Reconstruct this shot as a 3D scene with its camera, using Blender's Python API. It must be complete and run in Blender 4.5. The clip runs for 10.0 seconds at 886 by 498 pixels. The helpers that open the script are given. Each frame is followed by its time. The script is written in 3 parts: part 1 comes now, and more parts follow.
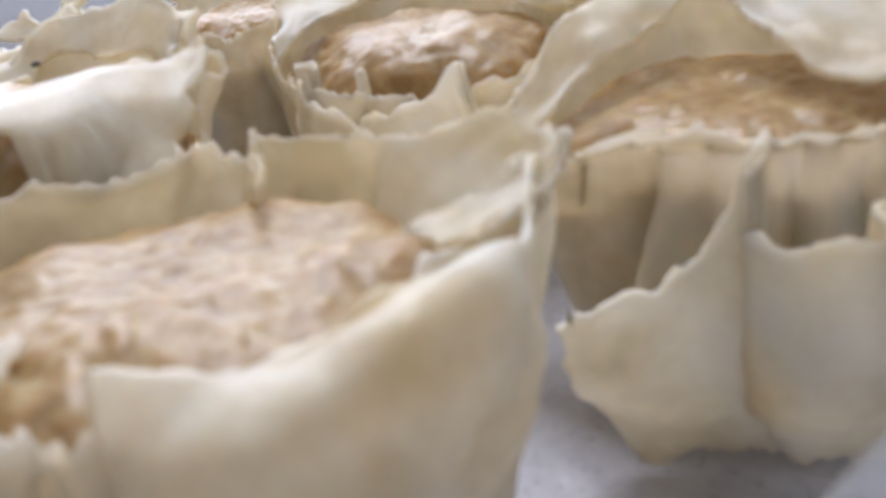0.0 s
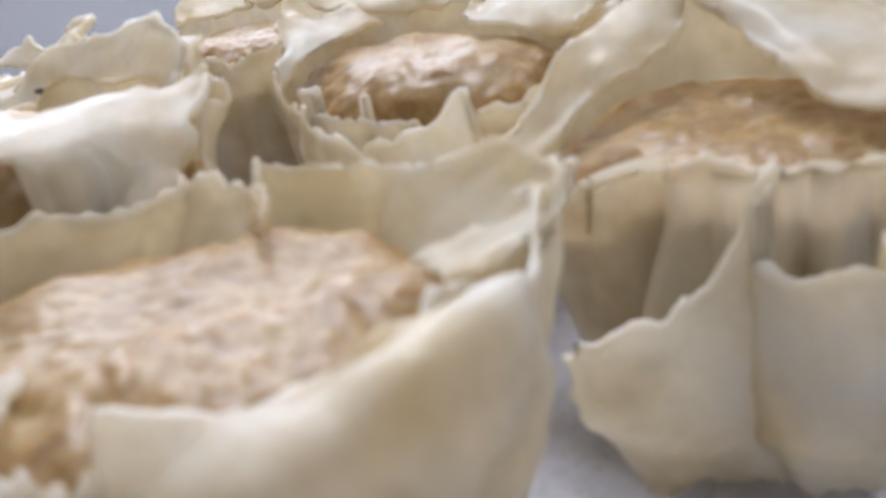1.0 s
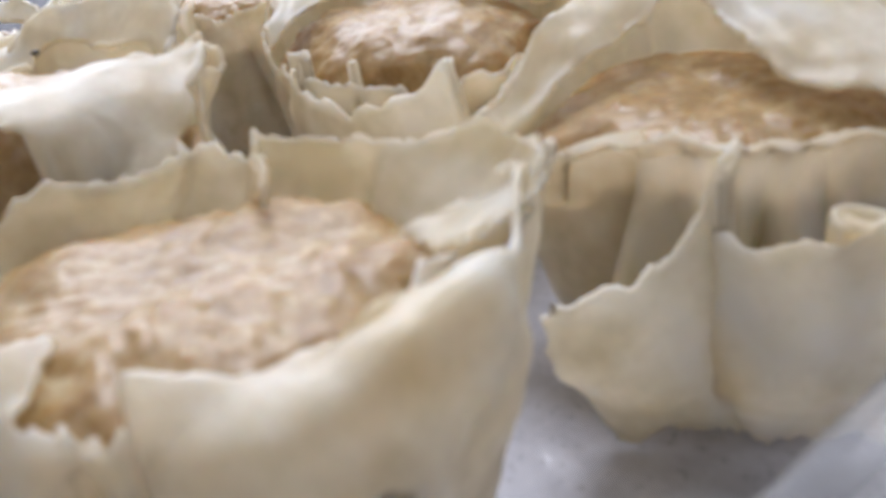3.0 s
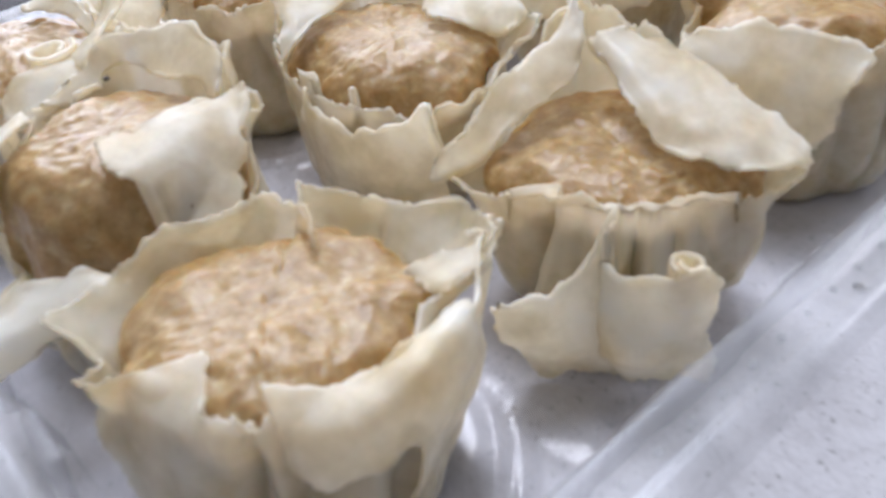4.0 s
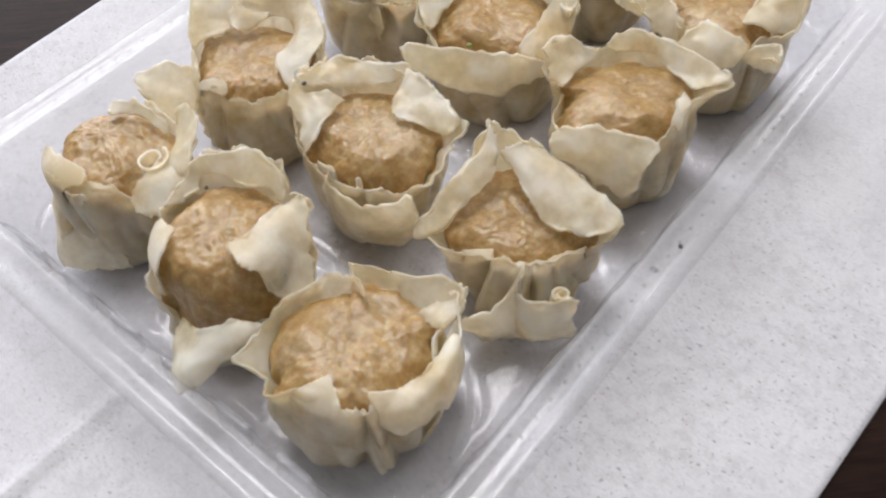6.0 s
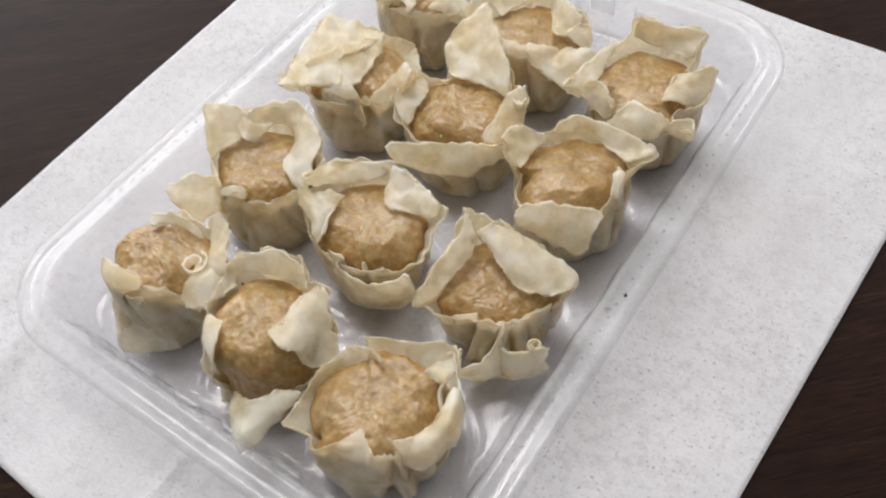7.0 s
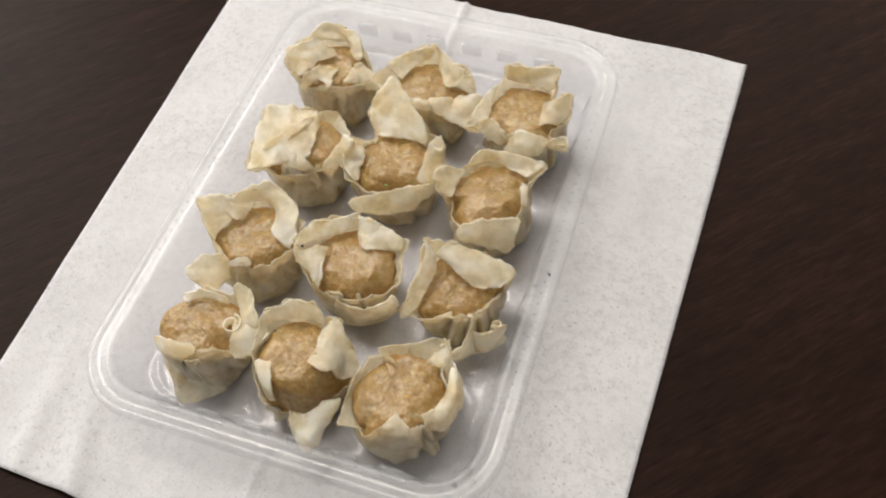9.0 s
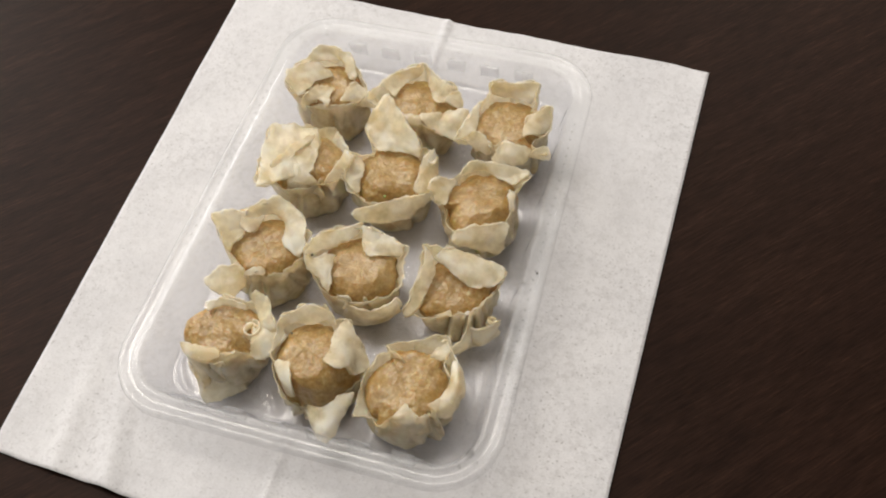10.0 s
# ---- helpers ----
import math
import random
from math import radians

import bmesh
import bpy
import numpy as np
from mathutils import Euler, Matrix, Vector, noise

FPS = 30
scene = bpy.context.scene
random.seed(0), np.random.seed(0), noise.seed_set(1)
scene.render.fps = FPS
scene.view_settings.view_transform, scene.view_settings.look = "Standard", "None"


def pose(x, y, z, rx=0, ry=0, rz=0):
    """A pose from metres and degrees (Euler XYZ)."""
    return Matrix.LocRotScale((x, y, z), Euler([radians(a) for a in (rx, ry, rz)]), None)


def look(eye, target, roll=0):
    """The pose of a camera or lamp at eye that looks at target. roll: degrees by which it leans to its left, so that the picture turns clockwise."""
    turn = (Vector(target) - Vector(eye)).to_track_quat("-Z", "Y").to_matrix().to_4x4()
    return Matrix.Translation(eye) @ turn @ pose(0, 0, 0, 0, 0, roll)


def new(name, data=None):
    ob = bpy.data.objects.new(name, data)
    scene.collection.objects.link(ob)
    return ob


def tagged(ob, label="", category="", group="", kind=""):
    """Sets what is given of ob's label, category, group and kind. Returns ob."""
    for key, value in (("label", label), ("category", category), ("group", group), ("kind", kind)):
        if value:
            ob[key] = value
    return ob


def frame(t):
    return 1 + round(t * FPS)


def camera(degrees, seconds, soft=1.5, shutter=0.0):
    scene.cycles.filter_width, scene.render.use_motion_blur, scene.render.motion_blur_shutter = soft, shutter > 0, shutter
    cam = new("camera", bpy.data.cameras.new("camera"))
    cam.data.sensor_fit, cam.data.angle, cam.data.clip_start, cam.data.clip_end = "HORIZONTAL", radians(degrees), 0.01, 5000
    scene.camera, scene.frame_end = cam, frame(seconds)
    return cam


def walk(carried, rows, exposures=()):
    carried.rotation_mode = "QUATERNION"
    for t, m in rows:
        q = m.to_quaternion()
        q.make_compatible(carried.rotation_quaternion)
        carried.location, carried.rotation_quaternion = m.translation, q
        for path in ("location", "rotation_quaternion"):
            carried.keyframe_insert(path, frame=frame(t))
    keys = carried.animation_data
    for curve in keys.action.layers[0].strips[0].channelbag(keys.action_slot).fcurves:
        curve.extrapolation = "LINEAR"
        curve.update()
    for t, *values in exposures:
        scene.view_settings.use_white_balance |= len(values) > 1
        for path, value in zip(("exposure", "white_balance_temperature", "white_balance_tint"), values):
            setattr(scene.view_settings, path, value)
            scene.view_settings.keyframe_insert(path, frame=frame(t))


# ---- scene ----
cam = camera(55.0, 10.0, soft=2.0, shutter=0.5)
cam.data.dof.use_dof = True
cam.data.dof.focus_distance = 0.32
cam.data.dof.aperture_fstop = 52.0

# The path in decimetres: seconds, eye, target, roll.
PATH = [
    (0, (0.805, -0.72, 0.451), (-0.717, 0.252, -0.408), -9.3),
    (0.5, (0.802, -0.717, 0.453), (-0.732, 0.254, -0.387), -9.4),
    (1, (0.798, -0.716, 0.456), (-0.739, 0.266, -0.365), -9.5),
    (1.5, (0.794, -0.718, 0.463), (-0.732, 0.258, -0.385), -9.4),
    (2, (0.799, -0.719, 0.453), (-0.733, 0.259, -0.382), -9.2),
    (2.5, (0.798, -0.721, 0.454), (-0.719, 0.25, -0.415), -9.4),
    (4, (0.957, -0.839, 0.814), (-0.285, 0.063, -0.467), -7.0),
    (4.5, (1.027, -0.933, 1.076), (-0.057, -0.103, -0.386), -6.6),
    (5, (1.071, -1.021, 1.259), (0.052, -0.142, -0.221), -4.8),
    (6.5, (1.055, -1.122, 1.89), (0.297, -0.269, 0.247), -4.7),
    (7, (1.106, -1.185, 2.126), (0.347, -0.297, 0.502), -6.5),
    (7.5, (1.057, -1.285, 2.295), (0.353, -0.382, 0.655), -5.2),
    (8, (1.041, -1.382, 2.538), (0.423, -0.44, 0.886), -4.6),
    (8.5, (1.021, -1.477, 2.728), (0.454, -0.516, 1.069), -5.8),
    (9, (1.012, -1.612, 2.88), (0.562, -0.611, 1.208), -5.6),
    (9.5, (0.986, -1.747, 3.106), (0.599, -0.75, 1.416), -5.3),
    (10, (0.979, -1.755, 3.172), (0.593, -0.751, 1.486), -4.8),
]


def dm(p):
    return tuple(0.1 * v for v in p)


walk(cam, [(t, look(dm(eye), dm(target), roll)) for t, eye, target, roll in PATH],
     exposures=[(0, 0.12, 5700, 16), (2.5, 0.12, 5700, 16), (4.0, 0.34, 5600, 15), (5.0, 0.38, 5950, 15), (6.5, 0.09, 6250, 12), (8.0, 0.11, 6600, 11), (10.0, 0.05, 6900, 10)])

# ---- light ----
world = bpy.data.worlds.new("world")
scene.world = world
world.use_nodes = True
world.node_tree.nodes["Background"].inputs[0].default_value = (0.9, 0.95, 1.0, 1)
world.node_tree.nodes["Background"].inputs[1].default_value = 0.02


def area_lamp(name, at, target, size, power, colour):
    data = bpy.data.lights.new(name, "AREA")
    data.shape, data.size, data.size_y = "RECTANGLE", size[0], size[1]
    data.energy, data.color = power, colour
    ob = new(name, data)
    ob.matrix_world = look(at, target)
    return ob


# Unseen window, added to light the left side more than the right.
ADDED_WINDOW = dict(x=-1.60, y0=0.0, y1=1.30, z0=0.20, z1=1.25)
area_lamp("added_side_light", (ADDED_WINDOW["x"] - 0.02, 0.65, 0.725), (0, 0.65, 0.725), (1.28, 1.03), 21.0, (0.95, 0.975, 1.0))
# The last panel is an unseen fill, added to light the near sides.
LAMPS = [((-0.75, 0.45, 1.80), 28.0), ((0.25, 2.1, 1.80), 18.0), ((-0.30, -1.3, 1.80), 5.0)]
for at, power in LAMPS:
    area_lamp("panel_light", at, (at[0], at[1] + 1e-4, 0), (1.2, 0.60), power, (1.0, 0.965, 0.92))


# ---- materials ----
def mat(name):
    m = bpy.data.materials.new(name)
    m.use_nodes = True
    nt = m.node_tree
    b = nt.nodes["Principled BSDF"]
    return m, nt, b


def node(nt, kind, **values):
    n = nt.nodes.new(kind)
    for key, value in values.items():
        n.inputs[key].default_value = value
    return n


def coords(nt, scale=(1, 1, 1), rot=(0, 0, 0)):
    tc = nt.nodes.new("ShaderNodeTexCoord")
    mp = nt.nodes.new("ShaderNodeMapping")
    mp.inputs["Scale"].default_value = scale
    mp.inputs["Rotation"].default_value = rot
    nt.links.new(tc.outputs["Object"], mp.inputs["Vector"])
    return mp.outputs["Vector"]


def noise_tex(nt, vec, scale, detail=4.0, rough=0.55):
    n = node(nt, "ShaderNodeTexNoise", Scale=scale, Detail=detail, Roughness=rough)
    nt.links.new(vec, n.inputs["Vector"])
    return n.outputs["Fac"]


def ramp(nt, fac, stops):
    r = nt.nodes.new("ShaderNodeValToRGB")
    e = r.color_ramp.elements
    while len(e) < len(stops):
        e.new(0.5)
    for el, (p, c) in zip(e, stops):
        el.position, el.color = p, (*c, 1)
    nt.links.new(fac, r.inputs["Fac"])
    return r.outputs["Color"]


def mix(nt, fac, a, b, kind="MIX"):
    n = nt.nodes.new("ShaderNodeMix")
    n.data_type, n.blend_type = "RGBA", kind
    for sock, value in ((n.inputs[0], fac), (n.inputs[6], a), (n.inputs[7], b)):
        if isinstance(value, (int, float)):
            sock.default_value = value
        elif isinstance(value, tuple):
            sock.default_value = (*value, 1)
        else:
            nt.links.new(value, sock)
    return n.outputs[2]


def bump(nt, b, height, strength, distance):
    n = node(nt, "ShaderNodeBump", Strength=strength, Distance=distance)
    nt.links.new(height, n.inputs["Height"])
    nt.links.new(n.outputs["Normal"], b.inputs["Normal"])
    return n


def wood_material():
    m, nt, b = mat("dark_wood")
    v = coords(nt, (7.0, 70.0, 70.0))
    streak = noise_tex(nt, v, 2.2, 6, 0.6)
    fine = noise_tex(nt, coords(nt, (45.0, 620.0, 620.0)), 2.0, 4, 0.7)
    blotch = noise_tex(nt, coords(nt), 9.0, 3)
    base = ramp(nt, streak, [(0.25, (0.018, 0.0086, 0.0057)), (0.55, (0.028, 0.0133, 0.0088)), (0.80, (0.044, 0.022, 0.015))])
    base = mix(nt, 0.8, base, ramp(nt, fine, [(0.36, (0.35, 0.33, 0.33)), (0.60, (1, 1, 1)), (0.72, (1.9, 1.8, 1.7))]), "MULTIPLY")
    base = mix(nt, 0.5, base, ramp(nt, blotch, [(0.3, (0.5, 0.5, 0.5)), (0.7, (1, 1, 1))]), "MULTIPLY")
    nt.links.new(base, b.inputs["Base Color"])
    b.inputs["Roughness"].default_value = 0.46
    b.inputs["Specular IOR Level"].default_value = 0.055
    bump(nt, b, fine, 0.25, 0.0004)
    return m


def paper_material():
    m, nt, b = mat("white_paper")
    v = coords(nt)
    cloud = noise_tex(nt, v, 28.0, 5, 0.6)
    fibre = noise_tex(nt, coords(nt, (1, 1.6, 1)), 900.0, 3, 0.6)
    speck = noise_tex(nt, v, 950.0, 3, 0.6)
    patch = noise_tex(nt, v, 16.0, 2)
    base = ramp(nt, cloud, [(0.3, (0.585, 0.58, 0.605)), (0.7, (0.685, 0.68, 0.705))])
    base = mix(nt, 0.5, base, ramp(nt, fibre, [(0.3, (0.82, 0.82, 0.83)), (0.65, (1, 1, 1))]), "MULTIPLY")
    dots = ramp(nt, speck, [(0.30, (0.45, 0.44, 0.44)), (0.40, (1, 1, 1))])
    few = ramp(nt, patch, [(0.32, (0.35, 0.35, 0.35)), (0.58, (1, 1, 1))])
    base = mix(nt, few, base, mix(nt, 0.75, base, dots, "MULTIPLY"))
    pulp = noise_tex(nt, v, 330.0, 4, 0.7)
    base = mix(nt, few, base, mix(nt, 0.7, base, ramp(nt, pulp, [(0.34, (0.80, 0.79, 0.79)), (0.54, (1, 1, 1))]), "MULTIPLY"))
    nt.links.new(base, b.inputs["Base Color"])
    b.inputs["Roughness"].default_value = 0.75
    b.inputs["Specular IOR Level"].default_value = 0.25
    bump(nt, b, fibre, 0.25, 0.0004)
    return m


def wrapper_material(name, thin, thick):
    m, nt, b = mat(name)
    v = coords(nt)
    info = nt.nodes.new("ShaderNodeObjectInfo")
    shift = nt.nodes.new("ShaderNodeVectorMath")
    shift.operation = "ADD"
    nt.links.new(v, shift.inputs[0])
    nt.links.new(info.outputs["Random"], shift.inputs[1])
    v = shift.outputs[0]
    big = noise_tex(nt, v, 95.0, 4, 0.55)
    oil = noise_tex(nt, v, 60.0, 2, 0.5)
    grain = noise_tex(nt, v, 700.0, 3, 0.6)
    base = ramp(nt, big, [(0.30, (0.955, 0.80, 0.50)), (0.50, (0.98, 0.87, 0.625)), (0.68, (0.985, 0.92, 0.745))])
    base = mix(nt, ramp(nt, oil, [(0.62, (0, 0, 0)), (0.76, (0.6, 0.6, 0.6))]), base, (0.80, 0.55, 0.20))
    nt.links.new(base, b.inputs["Base Color"])
    b.inputs["Subsurface Weight"].default_value = 0.6
    b.inputs["Subsurface Radius"].default_value = (0.0060, 0.0045, 0.0030)
    b.inputs["Subsurface Scale"].default_value = 1.0
    nt.links.new(ramp(nt, big, [(0.3, (0.30, 0.30, 0.30)), (0.7, (0.50, 0.50, 0.50))]), b.inputs["Roughness"])
    b.inputs["Coat Weight"].default_value = 0.12
    b.inputs["Coat Roughness"].default_value = 0.12
    bump(nt, b, grain, 0.18, 0.0004)
    tr = nt.nodes.new("ShaderNodeBsdfTranslucent")
    nt.links.new(base, tr.inputs["Color"])
    ms = nt.nodes.new("ShaderNodeMixShader")
    ms.inputs[0].default_value = 0.16
    nt.links.new(b.outputs[0], ms.inputs[1])
    nt.links.new(tr.outputs[0], ms.inputs[2])
    clear = nt.nodes.new("ShaderNodeBsdfTransparent")
    clear.inputs["Color"].default_value = (1.0, 0.97, 0.90, 1)
    see = nt.nodes.new("ShaderNodeMixShader")
    nt.links.new(ramp(nt, big, [(0.34, (thin, thin, thin)), (0.60, (thick, thick, thick))]), see.inputs[0])
    nt.links.new(ms.outputs[0], see.inputs[1])
    nt.links.new(clear.outputs[0], see.inputs[2])
    nt.links.new(see.outputs[0], nt.nodes["Material Output"].inputs["Surface"])
    return m


def filling_material():
    m, nt, b = mat("minced_filling")
    v = coords(nt)
    info = nt.nodes.new("ShaderNodeObjectInfo")
    shift = nt.nodes.new("ShaderNodeVectorMath")
    shift.operation = "ADD"
    nt.links.new(v, shift.inputs[0])
    nt.links.new(info.outputs["Random"], shift.inputs[1])
    v = shift.outputs[0]
    mid = noise_tex(nt, v, 430.0, 6, 0.72)
    big = noise_tex(nt, v, 75.0, 3, 0.5)
    fine = noise_tex(nt, v, 900.0, 4, 0.65)
    base = ramp(nt, mid, [(0.26, (0.27, 0.149, 0.042)), (0.42, (0.352, 0.217, 0.073)), (0.56, (0.43, 0.288, 0.115)), (0.74, (0.58, 0.45, 0.255))])
    base = mix(nt, ramp(nt, big, [(0.56, (0, 0, 0)), (0.70, (0.55, 0.55, 0.55))]), base, (0.58, 0.45, 0.28))
    base = mix(nt, 0.5, base, ramp(nt, fine, [(0.3, (0.65, 0.62, 0.58)), (0.6, (1, 1, 1))]), "MULTIPLY")
    nt.links.new(base, b.inputs["Base Color"])
    b.inputs["Subsurface Weight"].default_value = 0.85
    b.inputs["Subsurface Radius"].default_value = (0.0040, 0.0024, 0.0013)
    b.inputs["Subsurface Scale"].default_value = 1.0
    b.inputs["Roughness"].default_value = 0.42
    b.inputs["Coat Weight"].default_value = 0.14
    b.inputs["Coat Roughness"].default_value = 0.18
    bump(nt, b, mix(nt, 0.65, mid, fine), 0.18, 0.0004)
    return m


def plastic_material(name, tint, gloss, low=0.05, top=0.16):
    m, nt, b = mat(name)
    nt.nodes.remove(b)
    t = nt.nodes.new("ShaderNodeBsdfTransparent")
    t.inputs["Color"].default_value = (*tint, 1)
    g = node(nt, "ShaderNodeBsdfGlossy", Roughness=0.16)
    d = node(nt, "ShaderNodeBsdfDiffuse", Color=(0.75, 0.77, 0.80, 1))
    lw = nt.nodes.new("ShaderNodeLayerWeight")
    lw.inputs["Blend"].default_value = 0.5
    steep = nt.nodes.new("ShaderNodeMath")
    steep.operation = "POWER"
    steep.inputs[1].default_value = 3.5
    nt.links.new(lw.outputs["Facing"], steep.inputs[0])
    shine = nt.nodes.new("ShaderNodeMath")
    shine.operation = "MULTIPLY_ADD"
    shine.inputs[1].default_value, shine.inputs[2].default_value = gloss, 0.035
    nt.links.new(steep.outputs[0], shine.inputs[0])
    haze = nt.nodes.new("ShaderNodeMixShader")
    v = coords(nt)
    cl = noise_tex(nt, v, 26.0, 3, 0.5)
    nt.links.new(ramp(nt, cl, [(0.35, (low, low, low)), (0.7, (top, top, top))]), haze.inputs[0])
    nt.links.new(t.outputs[0], haze.inputs[1])
    nt.links.new(d.outputs[0], haze.inputs[2])
    ms = nt.nodes.new("ShaderNodeMixShader")
    nt.links.new(shine.outputs[0], ms.inputs[0])
    nt.links.new(haze.outputs[0], ms.inputs[1])
    nt.links.new(g.outputs[0], ms.inputs[2])
    nt.links.new(ms.outputs[0], nt.nodes["Material Output"].inputs["Surface"])
    return m


def plain_material(name, colour, rough=0.6):
    m, nt, b = mat(name)
    f = noise_tex(nt, coords(nt), 6.0, 4)
    nt.links.new(mix(nt, 0.12, colour, ramp(nt, f, [(0.3, tuple(0.7 * c for c in colour)), (0.7, colour)])), b.inputs["Base Color"])
    b.inputs["Roughness"].default_value = rough
    return m


WOOD, PAPER = wood_material(), paper_material()
SKIN, WET_SKIN, FILLING = wrapper_material("dumpling_skin", 0.50, 0.16), wrapper_material("clinging_dumpling_skin", 0.64, 0.40), filling_material()
PLASTIC = plastic_material("clear_plastic", (0.925, 0.925, 0.94), 0.45)
# Rim, pads and beads: white haze in the colour stands for edge highlights.
RIM_PLASTIC = plastic_material("whitened_clear_plastic", (0.985, 0.986, 0.99), 0.38, 0.09, 0.20)
WATER = mat("water")[0]
WATER.node_tree.nodes["Principled BSDF"].inputs["Transmission Weight"].default_value = 1.0
WATER.node_tree.nodes["Principled BSDF"].inputs["Roughness"].default_value = 0.02
WATER.node_tree.nodes["Principled BSDF"].inputs["IOR"].default_value = 1.33
GREEN = plain_material("scallion", (0.16, 0.20, 0.03), 0.4)
WALLPAINT = plain_material("wall_paint", (0.72, 0.71, 0.68), 0.8)
CARPET = plain_material("carpet", (0.18, 0.17, 0.16), 0.9)
STEEL = plain_material("dark_steel", (0.05, 0.05, 0.05), 0.4)
CRUMB = plain_material("pepper", (0.05, 0.04, 0.03), 0.6)


# ---- building blocks ----
def finish(name, bm, material, parent=None, label="", smooth=True):
    me = bpy.data.meshes.new(name)
    bm.normal_update()
    bm.to_mesh(me)
    bm.free()
    if smooth:
        me.polygons.foreach_set("use_smooth", [True] * len(me.polygons))
    me.materials.append(material)
    ob = new(name, me)
    if parent is not None:
        ob.parent = parent
    if label:
        tagged(ob, label)
    return ob


def part(name, bm, material, parent, label="", smooth=True):
    return finish(name, bm, material, parent, label, smooth)


def box(bm, lo, hi, bevel=0.0):
    c = [(a + b) / 2 for a, b in zip(lo, hi)]
    s = [b - a for a, b in zip(lo, hi)]
    r = bmesh.ops.create_cube(bm, size=1.0, matrix=Matrix.Translation(c) @ Matrix.Diagonal((*s, 1)))
    if bevel:
        edges = list({e for v in r["verts"] for e in v.link_edges})
        bmesh.ops.bevel(bm, geom=edges, offset=bevel, segments=3, affect="EDGES", profile=0.6)
    return bm


def sheet(bm, rows, closed=True):
    """Quads between rows of points; closed: each row runs round."""
    vs = [[bm.verts.new(p) for p in row] for row in rows]
    n = len(rows[0])
    for a, b in zip(vs, vs[1:]):
        for i in range(n if closed else n - 1):
            j = (i + 1) % n
            bm.faces.new((a[i], a[j], b[j], b[i]))
    return vs


def solid(ob, thickness, offset=0.0):
    md = ob.modifiers.new("thickness", "SOLIDIFY")
    md.thickness, md.offset = thickness, offset
    return ob


# ---- the room ----
def slab(name, lo, hi, material, label, category):
    return tagged(finish(name, box(bmesh.new(), lo, hi), material, smooth=False), label, category, kind="structure")


FLOOR_Z, CEIL_Z = -0.74, 1.90
slab("floor", (-1.7, -2.8, FLOOR_Z - 0.1), (2.6, 2.8, FLOOR_Z), CARPET, "dark grey carpet floor of the room", "floor")
slab("ceiling", (-1.7, -2.8, CEIL_Z), (2.6, 2.8, CEIL_Z + 0.1), WALLPAINT, "plain white painted ceiling", "ceiling")
slab("wall_north", (-1.7, 2.8, FLOOR_Z - 0.1), (2.6, 2.9, CEIL_Z + 0.1), WALLPAINT, "plain off-white painted wall", "wall")
slab("wall_south", (-1.7, -2.9, FLOOR_Z - 0.1), (2.6, -2.8, CEIL_Z + 0.1), WALLPAINT, "plain off-white painted wall", "wall")
slab("wall_east", (2.6, -2.9, FLOOR_Z - 0.1), (2.7, 2.9, CEIL_Z + 0.1), WALLPAINT, "plain off-white painted wall", "wall")
WX = ADDED_WINDOW["x"]
WEST = [((-2.9, -0.84), (ADDED_WINDOW["y0"], 2.0)), ((ADDED_WINDOW["y1"], -0.84), (2.9, 2.0)), ((ADDED_WINDOW["y0"], -0.84), (ADDED_WINDOW["y1"], ADDED_WINDOW["z0"])), ((ADDED_WINDOW["y0"], ADDED_WINDOW["z1"]), (ADDED_WINDOW["y1"], 2.0))]
bm = bmesh.new()
for lo, hi in WEST:
    box(bm, (WX - 0.1, lo[0], lo[1]), (WX, hi[0], hi[1]))
tagged(finish("wall_west", bm, WALLPAINT, smooth=False), "off-white painted wall with an opening for the added window", "wall", kind="structure")
# Frame and sill of the added window, built round its lamp.
window = tagged(new("added_window_1"), "plain white framed window, unseen, added for light from the left", "window", kind="structure")
for lo, hi in (((WX - 0.08, 0.0, 0.20), (WX - 0.04, 0.04, 1.25)), ((WX - 0.08, 1.26, 0.20), (WX - 0.04, 1.30, 1.25)), ((WX - 0.08, 0.04, 1.21), (WX - 0.04, 1.26, 1.25)), ((WX - 0.08, 0.04, 0.20), (WX - 0.04, 1.26, 0.24))):
    part("window_frame", box(bmesh.new(), lo, hi, 0.004), WALLPAINT, window, smooth=False)
part("window_sill", box(bmesh.new(), (WX - 0.04, -0.04, 0.175), (WX + 0.10, 1.34, 0.197), 0.004), WALLPAINT, window, smooth=False)

# ---- the table ----
table = tagged(new("table"), "dark brown wood-grain table with a satin top", "table")
table.matrix_world = pose(0.05, 0.1, 0, 0, 0, 47)
part("tabletop", box(bmesh.new(), (-0.90, -0.55, -0.030), (0.90, 0.55, 0.0), 0.003), WOOD, table, smooth=False)
for lx in (-0.82, 0.82):
    for ly in (-0.47, 0.47):
        part("leg", box(bmesh.new(), (lx - 0.025, ly - 0.025, FLOOR_Z), (lx + 0.025, ly + 0.025, -0.030), 0.004), STEEL, table, smooth=False)


